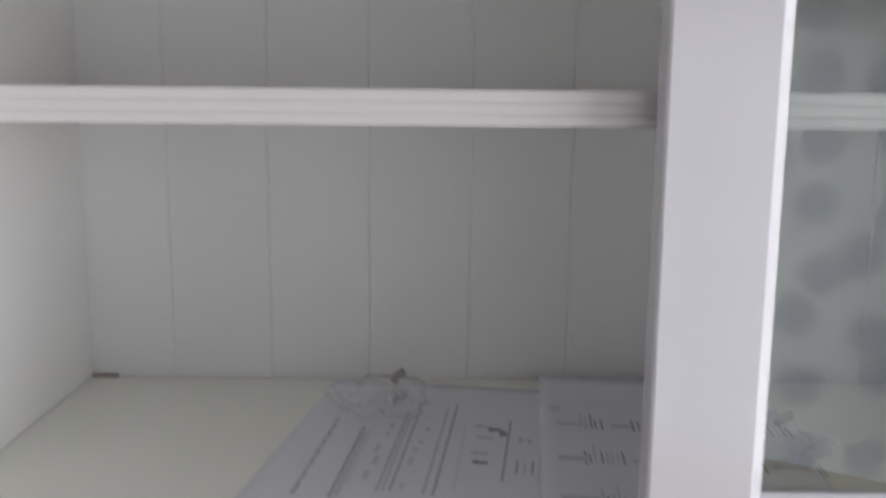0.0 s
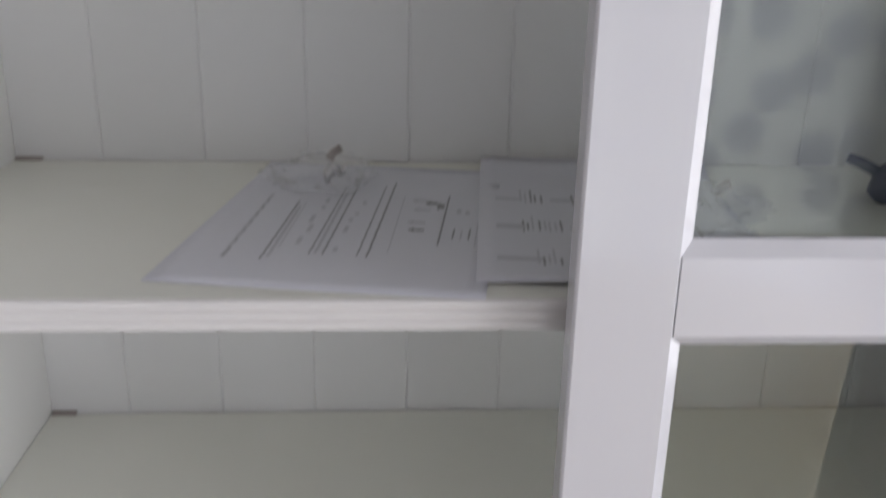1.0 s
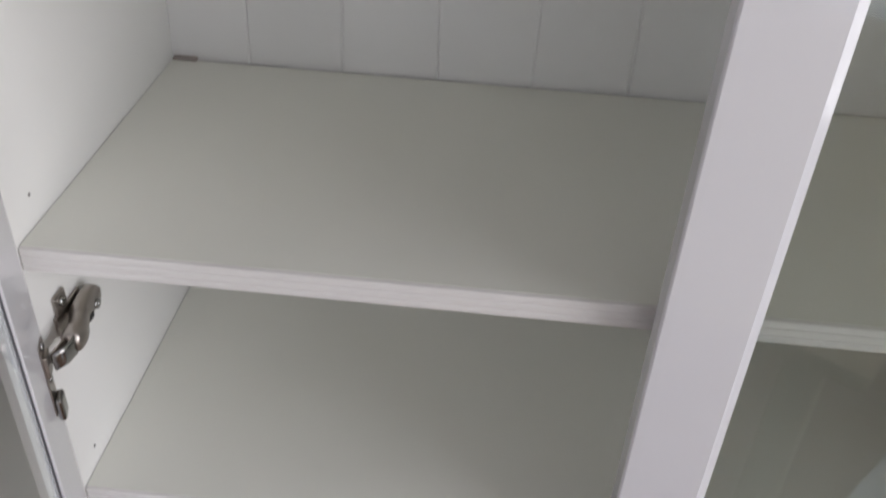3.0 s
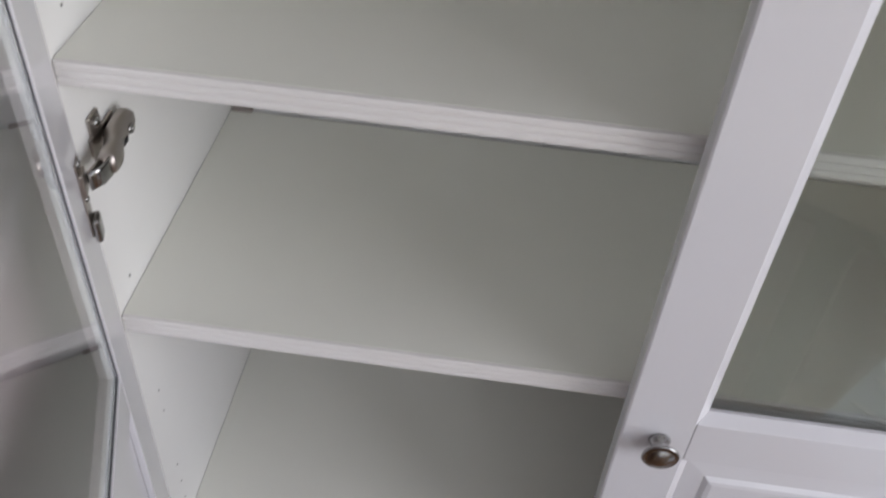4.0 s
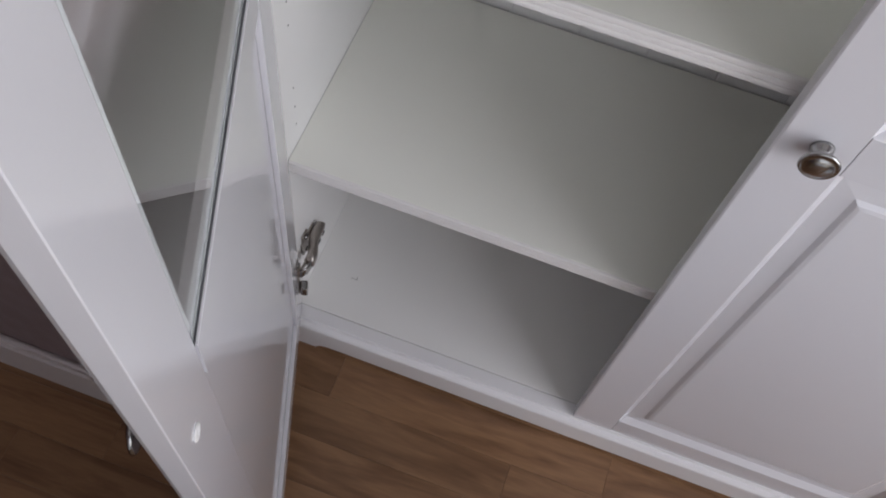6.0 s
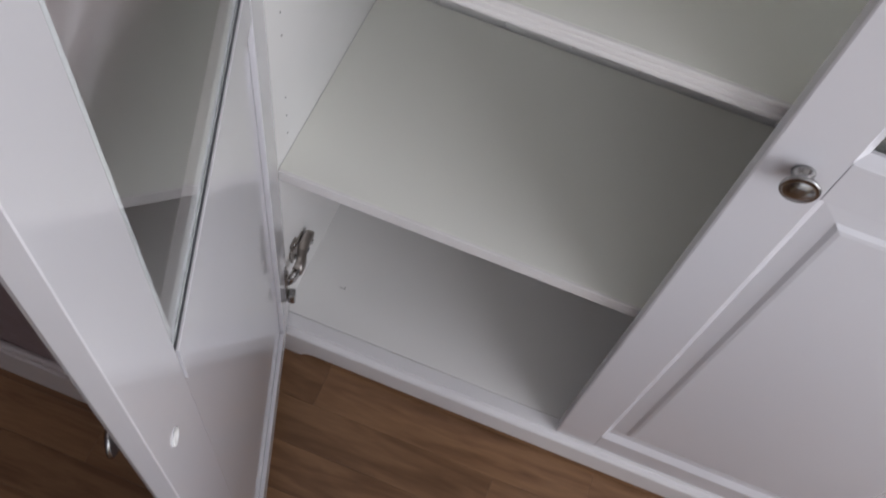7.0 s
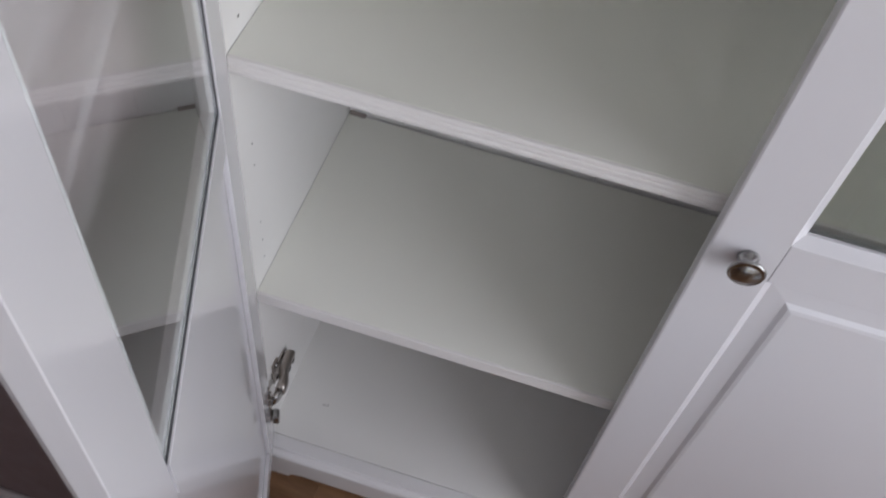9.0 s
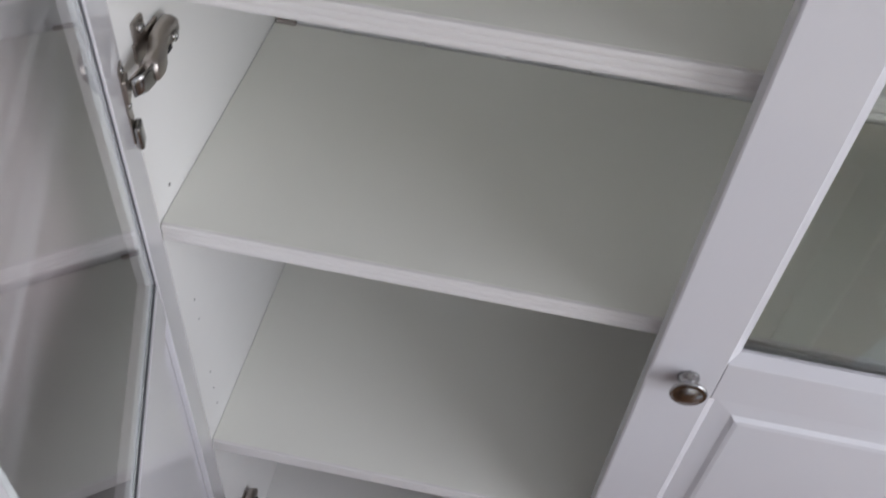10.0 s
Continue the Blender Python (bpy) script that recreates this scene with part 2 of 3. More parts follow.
def frame_member(lo, hi, e0, e1, inner, upright, worn=0.0020):
    """A stile (upright) or rail in door space, across lo to hi and along e0 to e1: outer face at y 0, inner at DOOR_T.
    inner: which of the edges ("l" low, "h" high) face an opening and carry the bevel and the glazing rebate."""
    edge = [(REBATE + 0.0012, DOOR_T), (REBATE + 0.0003, DOOR_T - 0.0003), (REBATE, DOOR_T - 0.0012), (REBATE, LIP), (0.0, LIP), (0.0, FRONT_DROP + 0.001), (0.0008, FRONT_DROP), (FRONT_BEVEL * 0.93, 0.0005), (FRONT_BEVEL, 0)]
    plain = [(0.0006, DOOR_T), (0.0, DOOR_T - 0.0006), (0.0, worn), (worn * 0.3, worn * 0.3), (worn, 0)]
    pts = [(lo + w, y) for w, y in (edge if "l" in inner else plain)]
    pts += [(hi - w, y) for w, y in (edge if "h" in inner else plain)[::-1]]
    bm = bmesh.new()
    a = [bm.verts.new((w, y, e0) if upright else (e0, y, w)) for w, y in pts]
    b = [bm.verts.new((w, y, e1) if upright else (e1, y, w)) for w, y in pts]
    n = len(pts)
    for k in range(n):
        bm.faces.new((a[k], a[(k + 1) % n], b[(k + 1) % n], b[k]))
    bm.faces.new(a[::-1])
    bm.faces.new(b)
    bmesh.ops.recalc_face_normals(bm, faces=bm.faces[:])
    return bm


def raised_panel(x0, x1, z0, z1):
    """Raised field: margin set back 7 mm, a small step up to the field."""
    bm = bmesh.new()
    rings = [(0, 0.0085), (0.020, 0.0066), (0.0246, 0.0034), (0.029, 0.0024)]
    loops = []
    for m, y in rings:
        loops.append([bm.verts.new(c) for c in ((x0 + m, y, z0 + m), (x1 - m, y, z0 + m), (x1 - m, y, z1 - m), (x0 + m, y, z1 - m))])
    tongue = 0.0102
    for m, y in ((0, 0.0131), (-tongue, 0.0131), (-tongue, 0.0134), (-tongue + 0.0004, 0.0137)):
        loops.insert(0, [bm.verts.new(c) for c in ((x0 + m, y, z0 + m), (x1 - m, y, z0 + m), (x1 - m, y, z1 - m), (x0 + m, y, z1 - m))])
    for a, b in zip(loops[:-1], loops[1:]):
        for i in range(4):
            bm.faces.new((a[i], a[(i + 1) % 4], b[(i + 1) % 4], b[i]))
    bm.faces.new(loops[-1])
    bm.faces.new(loops[0][::-1])
    bmesh.ops.recalc_face_normals(bm, faces=bm.faces[:])
    return bm


def lathe(profile, n=32):
    """Turned shape round the y axis from (radius, y) pairs."""
    bm = bmesh.new()
    rings = [[bm.verts.new((r * math.cos(2 * math.pi * k / n), y, r * math.sin(2 * math.pi * k / n))) for k in range(n)] for r, y in profile]
    for a, b in zip(rings[:-1], rings[1:]):
        for k in range(n):
            bm.faces.new((a[k], a[(k + 1) % n], b[(k + 1) % n], b[k]))
    bm.faces.new(rings[0])
    bm.faces.new(rings[-1][::-1])
    bmesh.ops.recalc_face_normals(bm, faces=bm.faces[:])
    for f in bm.faces:
        f.smooth = True
    return bm


KNOB_PROFILE = [(0.0105, 0.0), (0.0100, -0.003), (0.0072, -0.0065), (0.0066, -0.011), (0.0085, -0.0145), (0.0150, -0.0165), (0.0172, -0.0180), (0.0176, -0.0195), (0.0166, -0.0208), (0.0150, -0.0212), (0.0147, -0.0206), (0.0120, -0.0226), (0.0070, -0.0243), (0.002, -0.025)]


# dark strip drawn in place of the shade in the glazing groove
GROOVE_SHADE = material("groove shade", (0.09, 0.09, 0.10), 0.6)
# grey of the strip that darkens the crack round the panel like shade
CRACK_SHADE = material("panel crack shade", (0.30, 0.29, 0.30), 0.7)


def strip_ring(x0, x1, z0, z1, wide, y0, y1):
    """A thin frame of four strips round an opening."""
    ring = bmesh.new()
    for args in ((x0, x0 + wide, z0, z1), (x1 - wide, x1, z0, z1), (x0 + wide, x1 - wide, z0, z0 + wide), (x0 + wide, x1 - wide, z1 - wide, z1)):
        add_box(ring, args[0], args[1], y0, y1, args[2], args[3])
    return ring


def door(name, width, knob_x, knob_z, label, screw, free=STILE, worn=0.0020):
    """Door space: x from one edge, y 0 the outer face."""
    d = tagged(empty(name), label)
    inside = width - free
    part("stile", frame_member(0, STILE, DOOR_Z0, DOOR_Z1, "h", True), WHITE_LACQUER, d)
    part("stile", frame_member(inside, width, DOOR_Z0, DOOR_Z1, "l", True, worn), WHITE_LACQUER, d)
    a, b = STILE - FRONT_BEVEL + 0.0016, inside + FRONT_BEVEL - 0.0016
    for z0, z1, sides in ((DOOR_Z0, PANEL_BOTTOM, "h"), (RAIL_B[0], RAIL_B[1], "lh"), (RAIL_A[0], RAIL_A[1], "lh"), (DOOR_Z1 - 0.068, DOOR_Z1, "l")):
        part("rail", frame_member(z0, z1, a, b, sides, False), WHITE_LACQUER, d)
    part("raised_panel", raised_panel(STILE - 0.001, inside + 0.001, PANEL_BOTTOM - 0.001, PANEL_TOP + 0.001), WHITE_LACQUER, d)
    openings = ((RAIL_B[1], RAIL_A[0]), (RAIL_A[1], DOOR_Z1 - 0.068))
    for z0, z1 in openings:
        pane = part("glass_pane", box(STILE - REBATE + 0.0004, inside + REBATE - 0.0004, 0.0130, 0.0165, z0 - REBATE + 0.0004, z1 + REBATE - 0.0004), pane_glass if screw else glass_mat, d, "clear glass pane")
        pane.visible_shadow = not screw
        part("groove_shade", strip_ring(STILE - REBATE + 0.0002, inside + REBATE - 0.0002, z0 - REBATE + 0.0002, z1 + REBATE - 0.0002, 0.0010, 0.0166, 0.0182), GROOVE_SHADE, d, "thin dark strip for the shade in the glazing groove")
    part("panel_crack_shade", strip_ring(STILE - REBATE + 0.0001, inside + REBATE - 0.0001, PANEL_BOTTOM - REBATE + 0.0001, PANEL_TOP + REBATE - 0.0001, 0.0009, 0.0129, 0.0140), CRACK_SHADE, d, "fine grey strip for the shade in the crack round the panel")
    k = part("knob", lathe(KNOB_PROFILE), CHROME, d, "polished nickel round knob")
    k.location = (knob_x, 0, knob_z)
    k.scale = (0.94, 0.94, 0.94)
    if screw:
        s = part("knob_screw", lathe([(0.0065, 0.0), (0.0065, 0.0010), (0.0058, 0.0015), (0.0036, 0.0015), (0.0028, 0.0006), (0.001, 0.0006)]), WHITE_FOIL, d, "white screw cap")
        s.location = (knob_x, DOOR_T, knob_z)
    return d


RIGHT_X0 = 0.4697 - 0.003
right_door = door("door", WIDTH + 0.018 - RIGHT_X0, 0.5017 - RIGHT_X0, 0.8321, "closed white door with glass panes over a raised panel", False)
right_door.parent = cabinet
right_door.matrix_parent_inverse = cabinet.matrix_world.inverted()
right_door.location = (RIGHT_X0, -0.0227, 0)
LEFT_W = 0.457
left_door = door("door", LEFT_W, LEFT_W - 0.027, 0.822, "white door standing open, inner side with glass pane", True, 0.0800, 0.0048)
left_door.parent = cabinet
left_door.matrix_parent_inverse = cabinet.matrix_world.inverted()
LEFT_ANGLE = -71.1
u = Vector((math.cos(radians(LEFT_ANGLE)), math.sin(radians(LEFT_ANGLE)), 0))
inner = Vector((-u.y, u.x, 0))
left_door.matrix_basis = Matrix.Translation(Vector((0.0065, 0.0018, 0)) - inner * DOOR_T) @ pose(0, 0, 0, 0, 0, LEFT_ANGLE)

# ---- cabinet fittings ----
def pin_hole_mesh():
    bm = bmesh.new()
    n = 14
    rings = [[bm.verts.new((x, r * math.cos(2 * math.pi * k / n), r * math.sin(2 * math.pi * k / n))) for k in range(n)] for r, x in ((0.0021, 0.0), (0.0018, 0.0002), (0.0016, 0.0002), (0.0016, -0.0001))]
    for a, b in zip(rings[:-1], rings[1:]):
        for k in range(n):
            bm.faces.new((a[k], a[(k + 1) % n], b[(k + 1) % n], b[k]))
    bm.faces.new(rings[-1])
    bmesh.ops.recalc_face_normals(bm, faces=bm.faces[:])
    return bm


# holes are not cut: the shade inside them is the discs' dark colour
HOLE_SHADE = material("drilled hole shade", (0.20, 0.19, 0.18), 0.8)
first_hole = None
for k, size in ((2, 0.62), (3, 0.62), (4, 0.62), (7, 0.62), (8, 0.62), (11, 1.0), (13, 0.9), (19, 0.62), (21, 0.8), (27, 0.62)):
    if first_hole is None:
        first_hole = cab("pin_hole", pin_hole_mesh(), HOLE_SHADE)
        hole = first_hole
    else:
        hole = new("pin_hole", first_hole.data)
        hole.parent = cabinet
        hole.matrix_parent_inverse = cabinet.matrix_world.inverted()
    hole.location = (0.0002, 0.0440, 0.4345 + 0.0345 * k)
    hole.scale = (1, size, size)

PEG = material("grey plastic", (0.45, 0.43, 0.42), 0.5)
for z in SHELF_Z[2:]:
    for y in (0.0290, 0.3050):
        cab("shelf_peg", box(0.0003, 0.0075, y, y + 0.0095, z - THICK - 0.0072, z - THICK - 0.0003, 0.0018), PEG, label="small grey plastic shelf peg")

CLIP = material("brown plastic", (0.38, 0.335, 0.31), 0.6, 0.1, 300)
for z in (*SHELF_Z, BOTTOM_Z):
    cab("back_clip", box(0.0015, 0.027, DEPTH - 0.0075, DEPTH - 0.0004, z + 0.0001, z + 0.0034, 0.0012), CLIP, label="small brown plastic clip")


def tube(path, radius, n=10):
    bm = bmesh.new()
    rings = []
    for i, p in enumerate(path):
        p = Vector(p)
        d = (Vector(path[min(i + 1, len(path) - 1)]) - Vector(path[max(i - 1, 0)])).normalized()
        side = d.cross(Vector((0.3, 0.2, 0.9))).normalized()
        up = d.cross(side)
        rings.append([bm.verts.new(p + radius * (math.cos(2 * math.pi * k / n) * side + math.sin(2 * math.pi * k / n) * up)) for k in range(n)])
    for a, b in zip(rings[:-1], rings[1:]):
        for k in range(n):
            bm.faces.new((a[k], a[(k + 1) % n], b[(k + 1) % n], b[k]))
    bm.faces.new(rings[0][::-1])
    bm.faces.new(rings[-1])
    for f in bm.faces:
        f.smooth = True
    bmesh.ops.recalc_face_normals(bm, faces=bm.faces[:])
    return bm


def arm_shape(points, half, bevel):
    """A bar of changing height: points give (x, y, half height) of its middle line; thickness across is 2 * half."""
    bm = bmesh.new()
    rings = []
    for i, (x, y, h) in enumerate(points):
        p0, p1 = points[max(i - 1, 0)], points[min(i + 1, len(points) - 1)]
        d = Vector((p1[0] - p0[0], p1[1] - p0[1])).normalized()
        nx, ny = -d.y * half, d.x * half
        ring = []
        for a, b in ((1, 0.55), (0.72, 0.86), (0.35, 1), (-0.35, 1), (-0.72, 0.86), (-1, 0.55), (-1, -0.55), (-0.72, -0.86), (-0.35, -1), (0.35, -1), (0.72, -0.86), (1, -0.55)):
            ring.append(bm.verts.new((x + nx * a, y + ny * a, h * b)))
        rings.append(ring)
    for a, b in zip(rings[:-1], rings[1:]):
        for k in range(12):
            bm.faces.new((a[k], a[(k + 1) % 12], b[(k + 1) % 12], b[k]))
    bm.faces.new(rings[0][::-1])
    bm.faces.new(rings[-1])
    bmesh.ops.recalc_face_normals(bm, faces=bm.faces[:])
    for f in bm.faces:
        f.smooth = True
    return bm


def hinge(z, forward=0.0, drop=0.0, proud=0.0075):
    h = empty("hinge", 0, 0, 0)
    h.parent = cabinet
    h.matrix_parent_inverse = cabinet.matrix_world.inverted()
    h.location = (0, -forward, z)
    # mounting plate with two wings on the side panel
    bm = box(0.0002, 0.0032, 0.032, 0.076, -0.009, 0.009, 0.001)
    for zz in (-0.017, 0.017):
        add_box(bm, 0.0002, 0.0036, 0.035, 0.054, zz - 0.0095, zz + 0.0095, 0.0016)
    part("mounting_plate", bm, HINGE_METAL, h)
    for zz in (-0.0185, 0.0185):
        s = part("screw", lathe([(0.0045, 0.0), (0.0043, -0.0016), (0.003, -0.0026), (0.0008, -0.0028)], 16), CHROME, h)
        s.matrix_local = pose(0.0036, 0.0445, zz, 0, 0, 90)
    # arm over the plate: broad rear end, waist, knuckle
    part("arm", arm_shape([(0.0105, 0.082, 0.0070), (0.0112, 0.079, 0.0104), (0.0118, 0.066, 0.0114), (0.0126, 0.053, 0.0108), (0.0140, 0.048, 0.0090), (0.0160, 0.042, 0.0090), (0.0192, 0.035, 0.0112), (0.0212, 0.027, 0.0120), (0.0216, 0.019, 0.0108), (0.0212, 0.014, 0.0076)], 0.0072, 0.001), HINGE_METAL, h)
    # no slot is cut: a black block stands for its shaded inside
    part("slot_shade", box(0.0165, 0.0202, 0.052, 0.061, -0.0090, -0.0040, 0.0006), DARK, h, "black block for the shaded slot in the arm")
    s = part("adjusting_screw", lathe([(0.0046, 0.0), (0.0044, -0.0015), (0.0015, -0.0020), (0.0014, -0.0010)], 14), CHROME, h)
    s.matrix_local = pose(0.0190, 0.070, -0.003, 0, 0, 86)
    # cranked links to the cup in the door
    part("link", arm_shape([(0.0225, 0.024, 0.0082), (0.0248, 0.013, 0.0088), (0.0235, 0.002, 0.0086), (0.0175, -0.008, 0.0082)], 0.0018, 0.001), CHROME, h)
    part("link", arm_shape([(0.0150, 0.022, 0.0060), (0.0165, 0.010, 0.0062), (0.0145, -0.004, 0.0060)], 0.0015, 0.001), HINGE_METAL, h)
    m = Matrix.Translation((0.0065, 0.0018 + forward, 0)) @ pose(0, 0, 0, 0, 0, LEFT_ANGLE)
    bm = box(0.004, 0.021, 0.0002, 0.0014, -0.050 - drop, 0.021, 0.0005)
    add_box(bm, 0.005, 0.020, 0.0010, 0.0042, -0.011, 0.011, 0.0012)
    bm.transform(m)
    part("cup_flange", bm, HINGE_METAL, h)
    bm = box(0.005, 0.021, 0.0014, proud, -0.057 - drop, -0.034 - drop, 0.0026, 3)
    bm.transform(m)
    part("damper", bm, CHROME, h, "shiny damper box on the hinge cup")
    for zz in (-0.0155, 0.0185):
        s = part("screw", lathe([(0.0036, 0.0), (0.0034, 0.0012), (0.0022, 0.0020), (0.0008, 0.0022)], 14), CHROME, h)
        s.matrix_local = m @ Matrix.Translation((0.013, 0.0014, zz))


hinge(1.038)
hinge(0.217, 0.008, 0.013, 0.0130)

# ---- papers and small things on the second shelf ----
TOP2 = SHELF_Z[1]
INK = material("grey ink", (0.34, 0.34, 0.37), 0.7)
FAINT_INK = material("faint ink", (0.61, 0.61, 0.66), 0.7)


def sheet(name, cx, cy, turn, z, w, d, curl, back, label, marks, front=0.0):
    """A sheet of paper with a slight wave; marks are (x, y, width, depth, dark) bars in sheet space."""
    top = tagged(empty(name, cx, cy, z, turn), label, "paper")

    def lift(x, y):
        return 0.0006 + curl * (0.5 + 0.5 * math.sin(7 * x / w + 4 * y / d)) * (abs(x) / w + 0.3) + curl * 1.6 * max(0, y / d - 0.3) ** 2 * 4 + back * max(0, y / d - 0.30) ** 2 * 25 + front * max(0, -y / d - 0.30) ** 2 * 25 * (x / w + 0.5)

    bm = bmesh.new()
    nx, ny = 16, 20
    grids = []
    for t in (0.0, -0.0004):
        grids.append([[bm.verts.new((w * (i / nx - 0.5), d * (j / ny - 0.5), lift(w * (i / nx - 0.5), d * (j / ny - 0.5)) + t)) for i in range(nx + 1)] for j in range(ny + 1)])
    up, down = grids
    for j in range(ny):
        for i in range(nx):
            bm.faces.new((up[j][i], up[j][i + 1], up[j + 1][i + 1], up[j + 1][i])).smooth = True
            bm.faces.new((down[j][i], down[j + 1][i], down[j + 1][i + 1], down[j][i + 1]))
    for j in range(ny):
        bm.faces.new((up[j][0], up[j + 1][0], down[j + 1][0], down[j][0]))
        bm.faces.new((up[j + 1][nx], up[j][nx], down[j][nx], down[j + 1][nx]))
    for i in range(nx):
        bm.faces.new((up[0][i + 1], up[0][i], down[0][i], down[0][i + 1]))
        bm.faces.new((up[ny][i], up[ny][i + 1], down[ny][i + 1], down[ny][i]))
    part("page", bm, PAPER, top)
    for tone, mat in ((1, INK), (0, FAINT_INK)):
        bm = bmesh.new()
        for x, y, bw, bd, dark in marks:
            if dark != tone:
                continue
            steps = max(1, int(max(bw, bd) / 0.012))
            for k in range(steps):
                if bw > bd:
                    xa, xb, ya, yb = x + bw * k / steps, x + bw * (k + 1) / steps, y, y + bd
                else:
                    xa, xb, ya, yb = x, x + bw, y + bd * k / steps, y + bd * (k + 1) / steps
                bm.faces.new([bm.verts.new((p, q, lift(p, q) + 0.0004)) for p, q in ((xa, ya), (xb, ya), (xb, yb), (xa, yb))])
        if bm.faces:
            part("print" if tone else "faint_print", bm, mat, top)["kind"] = "stuff"
        else:
            bm.free()
    return top


random.seed(5)
form = []
# ruled pairs of lines, each leaning a little, in short lengths
for x, y0, y1, wide, dark in ((-0.079, -0.105, 0.052, 0.0034, 0), (-0.077, -0.105, 0.040, 0.0011, 1), (-0.051, -0.105, 0.034, 0.0013, 1), (-0.0475, -0.100, 0.020, 0.0024, 0), (-0.044, -0.080, 0.030, 0.0009, 0), (-0.020, -0.090, 0.078, 0.0010, 1), (-0.0165, -0.088, 0.060, 0.0022, 0), (-0.0105, -0.089, 0.079, 0.0012, 1), (0.0140, -0.089, 0.091, 0.0010, 1), (0.0210, -0.091, 0.100, 0.0015, 1), (0.0345, -0.080, 0.060, 0.0008, 0)):
    for k in range(8):
        ya, yb = y0 + (y1 - y0) * k / 8, y0 + (y1 - y0) * (k + 1) / 8
        form.append((x + 0.006 * (0.5 - (k + 0.5) / 8), ya, wide, yb - ya, dark))
# filled-in words as bars
for x, y, w, d, dark in ((0.040, 0.047, 0.012, 0.010, 0), (0.052, 0.040, 0.010, 0.014, 1), (0.062, 0.030, 0.006, 0.022, 1), (0.044, 0.022, 0.014, 0.008, 0), (0.043, -0.012, 0.014, 0.010, 0), (0.046, -0.030, 0.012, 0.009, 1), (0.079, 0.020, 0.004, 0.016, 0), (0.086, 0.018, 0.004, 0.014, 0), (0.080, -0.040, 0.0015, 0.026, 1), (0.086, -0.042, 0.0015, 0.024, 0), (0.092, -0.040, 0.0015, 0.028, 1), (0.0975, -0.045, 0.0008, 0.080, 0)):
    form.append((x, y, w, d * 0.55, dark))
    form.append((x + w * 0.2, y - d * 0.2, max(0.0009, w * 0.12), d, dark))
for k in range(6):
    form.append((0.0690 + 0.0003 * k, -0.060 + 0.0212 * (5 - k), 0.0014, 0.0213, 1))
for k in range(2):
    for j in range(5):
        form.append((-0.034 + 0.030 * k + random.uniform(0, 0.004), -0.075 + 0.028 * j + random.uniform(-0.008, 0.008), 0.0035, random.uniform(0.006, 0.018), 0))
sheet("paper_form", 0.3315, 0.1795, -8.5, TOP2, 0.222, 0.310, 0.0007, 0.001, "white printed form of ruled lines on the shelf", form)
note = []
for y in (-0.108, -0.034, 0.042):
    x = -0.092
    while x < 0.075:
        w = random.uniform(0.018, 0.032)
        note.append((x, y + random.uniform(-0.002, 0.002), w, random.uniform(0.006, 0.010), 0))
        x += w * 0.9
        for k in range(random.randint(4, 8)):
            note.append((x, y - random.uniform(0.000, 0.008), 0.0016, random.uniform(0.014, 0.036), random.randint(0, 1)))
            x += random.uniform(0.0032, 0.0055)
        x += 0.004
sheet("paper_note", 0.536, 0.176, -6.0, TOP2, 0.212, 0.300, 0.0012, 0.011, "white paper sheet with dark handwriting beside the form", note, 0.012)


def crumple(rx, ry, rz, seed, detail=4, amount=0.35):
    bm = bmesh.new()
    bmesh.ops.create_icosphere(bm, subdivisions=detail, radius=1)
    off = Vector((seed * 3.1, seed * 1.7, seed))
    for v in bm.verts:
        n = noise.noise(v.co * 2.1 + off) * amount + abs(noise.noise(v.co * 5.3 + off)) * amount * 0.8 - 0.5 * amount * abs(noise.noise(v.co * 11 + off))
        p = v.co * (1 + n)
        v.co = Vector((p.x * rx, p.y * ry, max(p.z, -0.72) * rz + 0.72 * rz))
    for f in bm.faces:
        f.smooth = True
    return bm


film = bpy.data.materials.new("clear plastic film")
film.use_nodes = True
fb = film.node_tree.nodes["Principled BSDF"]
fb.inputs["Base Color"].default_value = (0.9, 0.91, 0.92, 1)
fb.inputs["Roughness"].default_value = 0.12
fb.inputs["Alpha"].default_value = 0.13
FITTING = material("zinc fitting", (0.62, 0.60, 0.60), 0.4, 0, metal=0.6)
NAVY = material("navy plastic", (0.035, 0.05, 0.10), 0.45, 0.2, 120, 0.1)
RED = material("red plastic", (0.45, 0.05, 0.07), 0.4)


def hardware_bag(x, y, turn, seed):
    bag = tagged(empty("plastic_bag", x, y, TOP2 + 0.003, turn), "crumpled clear plastic bag of small metal fittings", "bag", "bags on the shelf")
    part("film", crumple(0.042, 0.034, 0.016, seed, 4, 0.45), film, bag, "clear crumpled film")
    rnd = random.Random(seed)
    for k in range(4):
        px, py = rnd.uniform(-0.02, 0.02), rnd.uniform(-0.014, 0.014)
        bm = tube([(px, py, 0.006), (px + rnd.uniform(-0.012, 0.012), py + rnd.uniform(-0.008, 0.008), 0.012 + 0.006 * rnd.random())], 0.0028)
        part("fitting", bm, FITTING, bag)
    bm = tube([(0.008, 0.012, 0.020), (0.012, 0.013, 0.026), (0.019, 0.013, 0.030)], 0.0038)
    part("dark_fitting", bm, CLIP, bag, "dark metal fitting poking out")
    return bag


hardware_bag(0.300, 0.262, 12, 2)
hardware_bag(0.605, 0.165, -25, 7)

pouch = tagged(empty("plastic_bottle_top", 0.800, 0.225, TOP2 + 0.0005), "small dark navy plastic piece with a spout", "plastic piece")
part("body", crumple(0.026, 0.020, 0.022, 4, 3, 0.15), NAVY, pouch)
